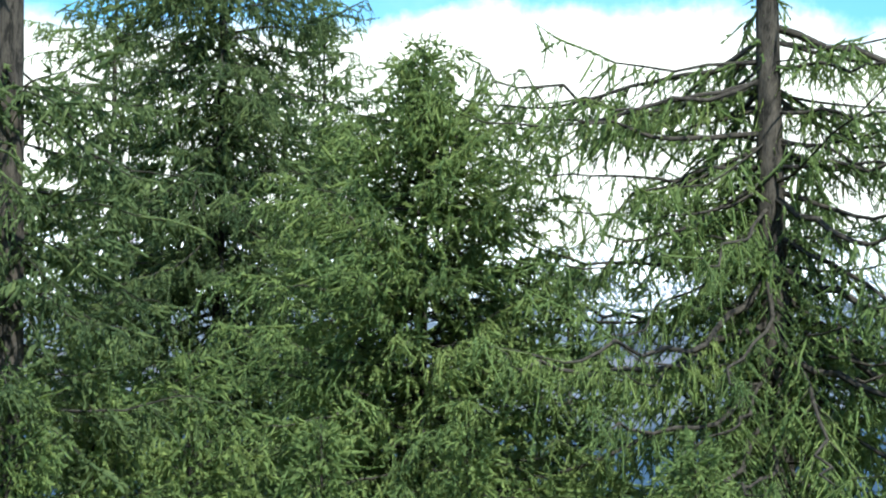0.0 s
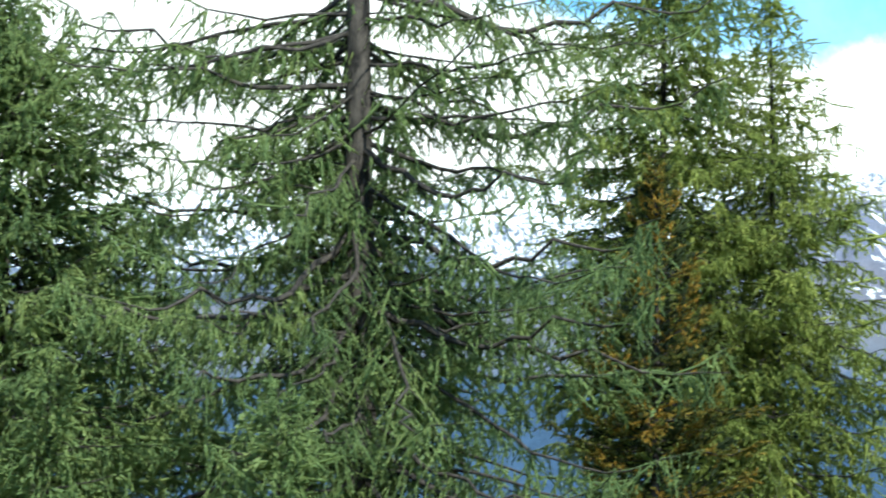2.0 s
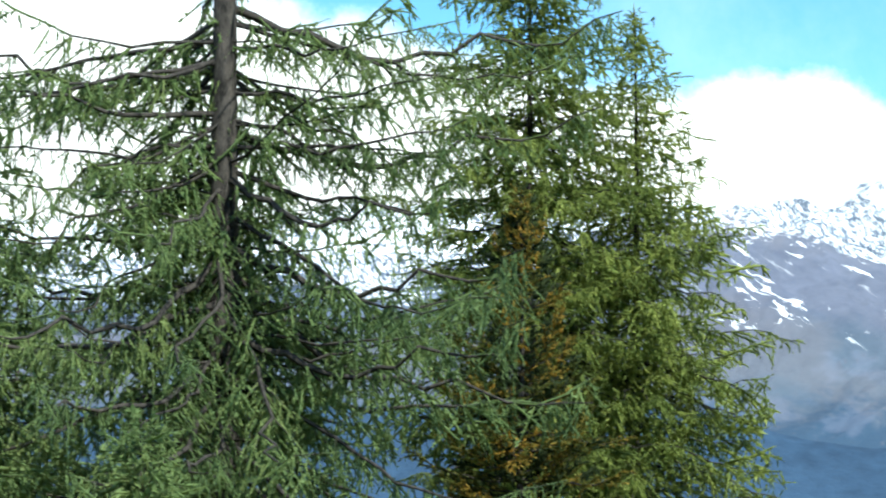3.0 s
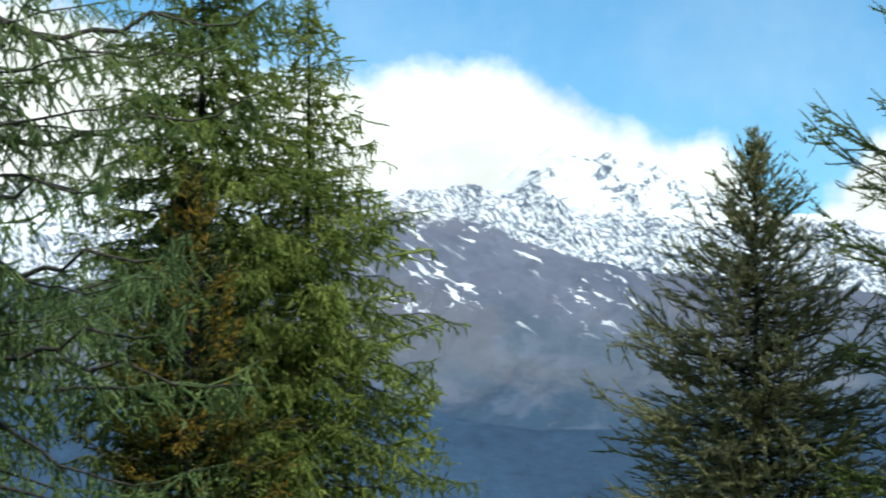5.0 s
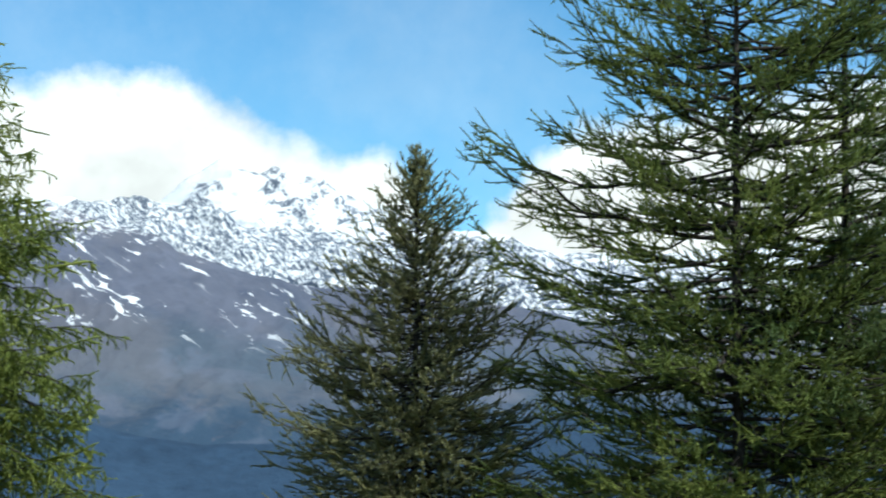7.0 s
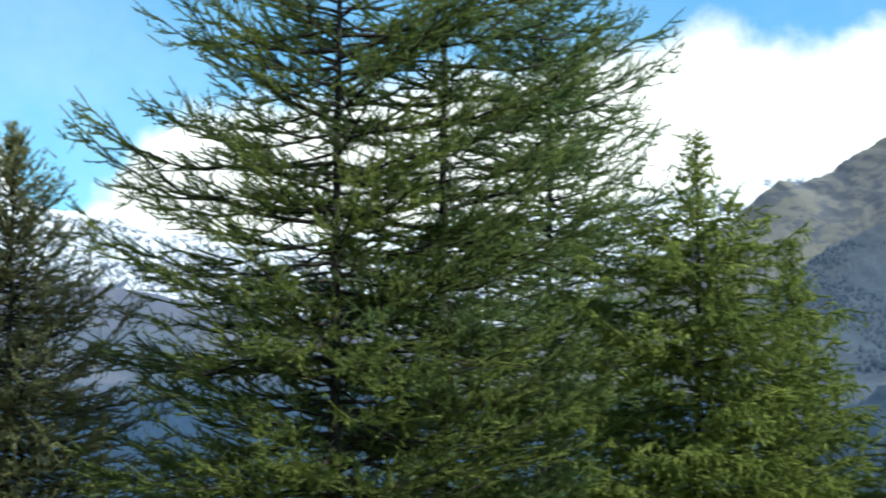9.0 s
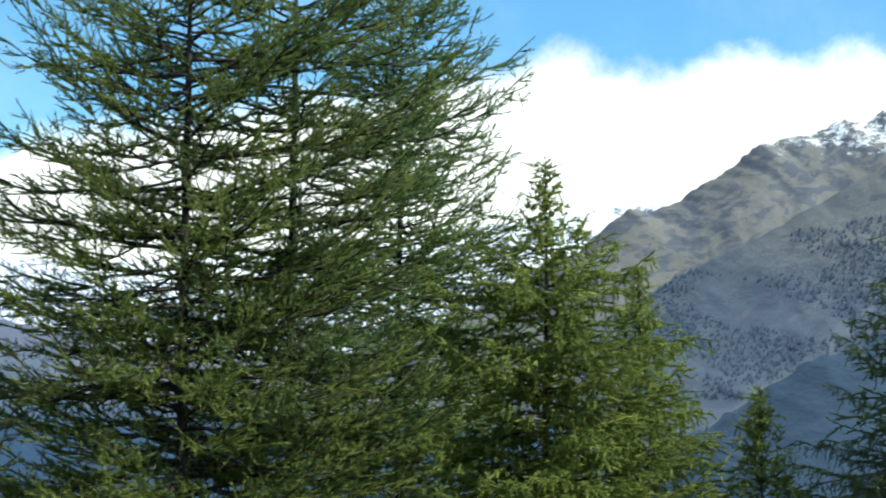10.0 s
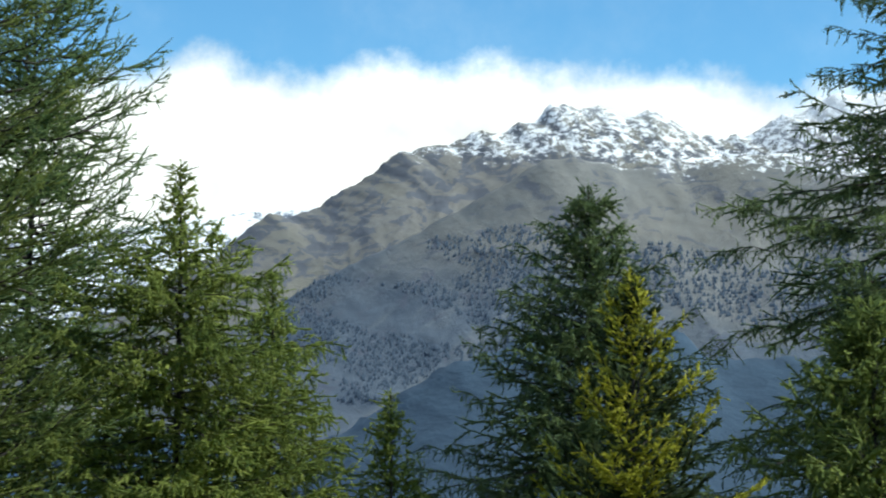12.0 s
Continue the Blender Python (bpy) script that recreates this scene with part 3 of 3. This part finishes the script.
def tri_mesh(name, V, F, material, smooth=False):
    """A mesh from arrays of points and triangles."""
    me = bpy.data.meshes.new(name)
    me.vertices.add(len(V))
    me.vertices.foreach_set("co", np.asarray(V, np.float32).reshape(-1))
    me.loops.add(F.size)
    me.loops.foreach_set("vertex_index", np.asarray(F, np.int32).reshape(-1))
    me.polygons.add(len(F))
    me.polygons.foreach_set("loop_start", np.arange(0, F.size, 3, dtype=np.int32))
    me.update(calc_edges=True)
    if smooth:
        me.shade_smooth()
    me.materials.append(material)
    return me


def limbs(style_name, foliage=None):
    """Three limbs of each length for a way of growing: as meshes in a colour, or as light arrays for the inner crown."""
    key = (style_name, foliage.name if foliage else "")
    if key not in LIBRARY:
        if foliage is None:
            rng = np.random.default_rng(sum(map(ord, style_name)) + 1)
            LIBRARY[key] = [[limb(style_name, ln, rng, True) for _ in range(3)] for ln in LENGTHS]
        else:
            if style_name not in LIBRARY:
                rng = np.random.default_rng(sum(map(ord, style_name)))
                rows = [[limb(style_name, ln, rng) for _ in range(3)] for ln in LENGTHS]
                LIBRARY[style_name] = [[(tri_mesh("branch", *w, TWIG, True), n) for w, n in row] for row in rows]
            LIBRARY[key] = [[(w, tri_mesh("needles", *n, foliage)) for w, n in row] for row in LIBRARY[style_name]]
    return LIBRARY[key]


def place(bearing, distance):
    a = radians(bearing)
    return -math.sin(a) * (distance + ARM), math.cos(a) * (distance + ARM)


def high(el, distance):
    return EYE_Z + distance * math.tan(radians(el))


def pick(kit, length, at, turn, tilt, rng):
    """A limb of about this length, and how it is set on the trunk."""
    i = min(range(len(LENGTHS)), key=lambda k: abs(math.log(LENGTHS[k] / max(length, 0.1))))
    m = Matrix.Translation(at) @ Euler((rng.uniform(-0.25, 0.25), -tilt, turn), "XYZ").to_matrix().to_4x4() @ Matrix.Scale(length / LENGTHS[i], 4)
    return kit[i][rng.integers(3)], m


class Inner:
    """The small limbs deep in a crown, which no one could count: gathered into one mesh of wood and one of needles."""

    def __init__(self, style_name, rng):
        self.kit, self.rng, self.wood, self.needles = limbs(style_name), rng, [], []

    def add(self, length, at, turn, tilt):
        (wood, needles), m = pick(self.kit, length, at, turn, tilt, self.rng)
        R, T = np.array(m.to_3x3()), np.array(m.translation)
        self.wood.append((wood[0] @ R.T + T, wood[1]))
        self.needles.append((needles[0] @ R.T + T, needles[1]))

    @staticmethod
    def merged(pieces):
        start = np.cumsum([0] + [len(v) for v, f in pieces[:-1]])
        return np.concatenate([v for v, f in pieces]), np.concatenate([f + s for (v, f), s in zip(pieces, start)])

    def build(self, root, foliage):
        w = new("inner_growth", tri_mesh("inner_growth", *self.merged(self.wood), TWIG, True))
        w.parent = root
        tagged(w, kind="stuff")
        new("inner_needles", tri_mesh("inner_needles", *self.merged(self.needles), foliage)).parent = w


def trunk_mesh(height, base_r, top_r, lean, rng):
    n = max(12, int(height / 0.35))
    verts, faces = [], []
    line, radii = [], []
    for i in range(n + 1):
        u = i / n
        line.append(np.array([lean[0] * u * height + 0.03 * math.sin(u * 9), lean[1] * u * height, height * u]))
        radii.append((base_r * (1 - u) + top_r * u) * (1 + 0.25 * max(0, 1 - u * 12)))
    tube(verts, faces, line, radii, 12)
    V = np.array(verts)
    c = np.repeat(np.array(line), 12, 0)
    k = fbm(V[:, 0] * 7 + V[:, 1] * 5, V[:, 2] * 1.6, int(rng.integers(1000)), 4)
    V = c + (V - c) * (1 + 0.09 * k)[:, None]
    return mesh_from("trunk", [tuple(v) for v in V], faces, BARK, True)


def conifer(name, label, bearing, distance, tip_el, profile, style, foliage, step, tilts, seed, trunk_r=0.2, lean=(0, 0), group="trees",
            fill=1.0, bush=(), clear=(), wild=11.0, inner=None, reach=(0.62, 1.08), stubs=()):
    """A conifer. profile: (metres below the tip, crown radius). tilts: limb angle at the tip, at 3 m and far below, in degrees.
    fill: inner limbs to each outer one. clear: a stretch of trunk with no limbs before it. bush: a skirt of short limbs (from, to, reach, count);
    stubs: sprouts on the trunk itself, in the same way."""
    rng = np.random.default_rng(seed)
    x, y = place(bearing, distance)
    z0, z1 = ground_z(x, y) - 0.3, high(tip_el, distance)
    height = z1 - z0
    root = new(name)
    root.location = (x, y, z0)
    tagged(root, label, "tree", group)
    new("trunk", trunk_mesh(height, trunk_r, 0.012, lean, rng)).parent = root
    kit, deep = limbs(style, foliage), Inner(style, rng)
    toward = math.atan2(-y, -x)
    low, top = z1 - high(-3.2, distance), z1 - high(13.5, distance)

    def outer(kind, length, at, turn, tilt):
        (wood, needles), m = pick(kind, length, at, turn, tilt, rng)
        b = new("branch", wood)
        b.parent = root
        b.matrix_basis = m
        new("needles", needles).parent = b

    def stem(d):
        u = 1 - d / height
        return (lean[0] * u * height + 0.03 * math.sin(u * 9), lean[1] * u * height, height - d)

    leader = np.array([stem(k) for k in np.linspace(0.9, -0.12, 6)])
    deep.needles.append(tufts([leader], STYLES[style].fuzz * 1.1, rng))
    d, turn = 0.06, rng.uniform(0, 6.28)
    while d < height - 1.6:
        r = float(np.interp(d, [p[0] for p in profile], [p[1] for p in profile]))
        a = float(np.interp(d, [0, 3, 9], tilts))
        seen = top < d < low
        facing = math.cos(turn - toward)
        if clear and clear[0] < d < clear[1] and facing > 0.45:
            turn = toward + math.copysign(rng.uniform(1.15, 1.7), math.sin(turn - toward))
        ln, tilt = max(r * rng.uniform(*reach), 0.16), radians(a + rng.normal(0, wild))
        if seen and facing > -0.35:
            outer(kit, ln, stem(d), turn, tilt)
        else:
            deep.add(ln, stem(d), turn, tilt)
        for _ in range(int(fill + rng.random()) if seen and d > 0.5 else 0):
            swing = rng.choice((-1, 1)) * rng.uniform(0.15, 0.6) if clear else rng.uniform(1.0, 5.2)
            deep.add(max(r * rng.uniform(0.3, 0.85), 0.2), stem(d + rng.uniform(-0.1, 0.1)), turn + swing, radians(a + rng.normal(4, 14)))
        turn += 2.4 + rng.uniform(-0.6, 0.6)
        d += step * (1.0 if seen else 6.5) * (rng.uniform(1.0, 2.4) if rng.random() < 0.4 else rng.uniform(0.2, 0.8)) * (0.45 + 0.55 * min(1, d / 1.5))   # in loose whorls
    for _ in range(bush[3] if bush else 0):
        outer(limbs("shaggy" if style == "old" else "larch", foliage), bush[2] * rng.uniform(0.5, 1.1), stem(rng.uniform(bush[0], bush[1])),
              toward + rng.choice((-1, 1)) * rng.uniform(0.9, 3.0), radians(rng.normal(4, 18)))
    for _ in range(stubs[3] if stubs else 0):
        deep.add(stubs[2] * rng.uniform(0.4, 1.2), stem(rng.uniform(stubs[0], stubs[1])), toward + rng.choice((-1, 1)) * rng.uniform(0.5, 2.2), radians(rng.normal(0, 25)))
    # inner: needles with crown shade painted in; otherwise the outer colour
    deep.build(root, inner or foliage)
    return root


def trees():
    conifer("larch_tree", "tall old larch with weeping limbs and a thick furrowed trunk", 18.95, 28, 33.0,
            [(0, 0.3), (4, 2.0), (8, 4.4), (12, 5.2), (17, 5.2), (25, 3.5)], "old", LARCH, 0.078, (20, 0, -6), 3, 0.34, stubs=(8.5, 17.0, 0.5, 45), bush=(14.9, 19.5, 2.0, 75), clear=(9.0, 14.6), wild=9, fill=0.7)
    conifer("larch_tree", "tall larch with a pale flaking trunk", 39.9, 24, 34.0,
            [(0, 0.3), (6, 2.2), (12, 2.8), (20, 2.6)], "weeping", LARCH_DARK, 0.16, (20, 0, -12), 4, 0.33, bush=(13.0, 17.5, 1.8, 40), fill=1.2)
    conifer("larch_tree", "dark larch with dense hanging sprays", 34.2, 36, 22.0,
            [(0, 0.3), (4, 2.0), (8, 3.3), (16, 3.6)], "weeping", LARCH_DARK, 0.07, (30, 5, -10), 5, 0.22, fill=1.8)
    conifer("larch_tree", "broad bushy green larch", 28.6, 29, 11.2,
            [(0, 0.3), (1, 1.2), (2.5, 2.5), (4, 3.3), (7, 4.1), (12, 4.3)], "shaggy", LARCH, 0.052, (50, 16, -8), 6, 0.2, fill=2.0)
    conifer("spruce_tree", "young spruce browned by rusty needles", 10.8, 31, 6.7,
            [(0, 0.12), (1, 0.6), (3, 1.45), (6, 2.1), (10, 2.4)], "spruce", SPRUCE_RUST, 0.045, (50, 20, 0), 7, 0.13, fill=1.2, wild=15, inner=SPRUCE_SHADED)
    conifer("larch_tree", "slender larch with light green hanging twigs", 10.55, 35, 16.0,
            [(0, 0.2), (2, 1.3), (5, 2.4), (9, 2.9), (14, 3.0)], "weeping", LARCH_WARM, 0.05, (35, 10, -8), 8, 0.18, fill=1.0)
    conifer("larch_tree", "pointed larch with long drooping lower limbs", 7.6, 36, 11.7,
            [(0, 0.12), (0.5, 0.45), (1.5, 0.9), (2.5, 1.2), (3.5, 1.7), (4.6, 2.9), (7, 3.1), (11, 3.2)], "weeping", LARCH_WARM, 0.05, (30, 8, -12), 9, 0.19, fill=0.7, reach=(0.5, 1.12))
    conifer("larch_tree", "lone grey-green larch with a bushy pointed top", -4.78, 38, 7.75,
            [(0, 0.16), (0.7, 0.62), (1.4, 1.1), (2.5, 1.75), (3.7, 2.5), (5.1, 3.3), (10, 4.0)], "brush", LARCH_GREY, 0.034, (58, 6, -16), 10, 0.16, fill=1.7, wild=12, reach=(0.55, 1.08))
    conifer("larch_tree", "tall larch with upswept needle-tufted limbs", -13.7, 37, 18.0,
            [(0, 0.2), (2, 1.7), (4.1, 3.3), (5.5, 4.6), (7, 5.4), (9, 5.5), (12, 5.6)], "brush", LARCH_OLIVE, 0.056, (42, 16, 0), 11, 0.2, fill=0.0, wild=9, reach=(0.7, 0.98), bush=(9.8, 14.0, 2.8, 18))
    conifer("larch_tree", "tall larch with a dense upswept crown", -16.65, 39, 18.0,
            [(0, 0.2), (2, 2.2), (4.2, 3.8), (6, 4.4), (8, 4.6), (12, 4.8)], "brush", LARCH, 0.09, (42, 14, 0), 12, 0.2, fill=0.1, wild=10, bush=(9.0, 14.0, 2.6, 32))
    conifer("larch_tree", "green larch standing close behind a pair of taller ones", -19.6, 44, 15.0,
            [(0, 0.3), (1.5, 1.5), (3, 2.2), (5, 2.7), (7, 3.4), (12, 3.6)], "brush", LARCH, 0.06, (40, 8, -4), 24, 0.16, fill=1.2, wild=14)
    conifer("larch_tree", "green larch with a bare pointed leader", -23.65, 39, 7.65,
            [(0, 0.1), (0.4, 0.4), (1.0, 0.55), (1.35, 0.6), (1.7, 1.5), (2.4, 2.2), (3.4, 2.9), (8, 3.9)], "larch", LARCH_WARM, 0.042, (30, 12, -5), 13, 0.2, fill=0.8)
    conifer("larch_tree", "small yellowish larch beside a larger one", -26.2, 41, 4.6,
            [(0, 0.08), (0.6, 0.3), (1.3, 0.65), (2.2, 1.3), (3.2, 1.9), (6, 2.8)], "larch", LARCH_WARM, 0.045, (30, 5, -10), 14, 0.13)
    conifer("larch_tree", "young larch with its top just clear of the slope", -29.5, 40, 1.3,
            [(0, 0.1), (1, 0.55), (3, 1.3), (6, 1.8)], "larch", LARCH_WARM, 0.05, (40, 15, -5), 15, 0.1)
    conifer("larch_tree", "dark bluish larch with feathery sloping limbs", -35.0, 40, 7.1,
            [(0, 0.12), (0.8, 0.8), (2, 1.7), (4, 2.9), (6, 3.4), (10, 3.6)], "feather", LARCH_DARK, 0.046, (50, 16, -6), 16, 0.18, fill=2.2)
    conifer("spruce_tree", "golden yellow-green young spruce in full sun", -36.15, 30, 4.55,
            [(0, 0.12), (1, 0.75), (2, 1.35), (4, 2.2), (7, 2.7)], "spruce", SPRUCE_GOLD, 0.055, (50, 22, 2), 17, 0.13, fill=1.8, wild=15, inner=SPRUCE_SHADED, reach=(0.5, 1.12))
    conifer("larch_tree", "tall larch with drooping feathered limbs", -44.0, 42, 18.0,
            [(0, 0.2), (4, 2.4), (6.3, 2.7), (8, 3.5), (9.2, 4.6), (15, 5.2)], "feather", LARCH_DARK, 0.085, (35, 10, -8), 18, 0.2, fill=1.0)
    conifer("larch_tree", "bushy olive-green larch below a taller one", -42.6, 28, 3.6,
            [(0, 0.2), (1, 1.0), (2, 1.8), (4, 2.6)], "larch", LARCH_OLIVE, 0.042, (45, 15, -5), 19, 0.12, fill=1.8)
    conifer("larch_tree", "green larch half hidden between two taller ones", 31.4, 41, 13.0,
            [(0, 0.2), (2, 1.4), (5, 2.6), (9, 3.2)], "shaggy", LARCH, 0.11, (45, 15, -5), 21, 0.16, fill=1.4)
    conifer("larch_tree", "dark larch standing behind its neighbours", 37.2, 39, 16.0,
            [(0, 0.2), (3, 1.8), (7, 2.8), (12, 3.2)], "weeping", LARCH, 0.12, (40, 10, -8), 22, 0.18, fill=1.5)
    conifer("larch_tree", "low green larch filling the gap between two trunks", 24.6, 37, 5.0,
            [(0, 0.2), (1.5, 1.2), (4, 2.4), (8, 3.0)], "shaggy", LARCH, 0.1, (40, 12, -5), 23, 0.15, fill=0.5)
    for bearing, distance, tip, seed in ((37.6, 25, 3.2, 31), (35.0, 25.5, 2.8, 32), (31.4, 25, 0.8, 33), (27.4, 25.5, 0.8, 34), (21.2, 24, 0.3, 35), (39.8, 23, 2.2, 36)):
        conifer("young_larch", "young bright green larch in front of the taller trees", bearing, distance, tip,
                [(0, 0.15), (0.6, 0.6), (1.5, 1.0), (3, 1.3)], "shaggy", LARCH, 0.06, (50, 15, -5), seed, 0.07, group="young larches")


trees()
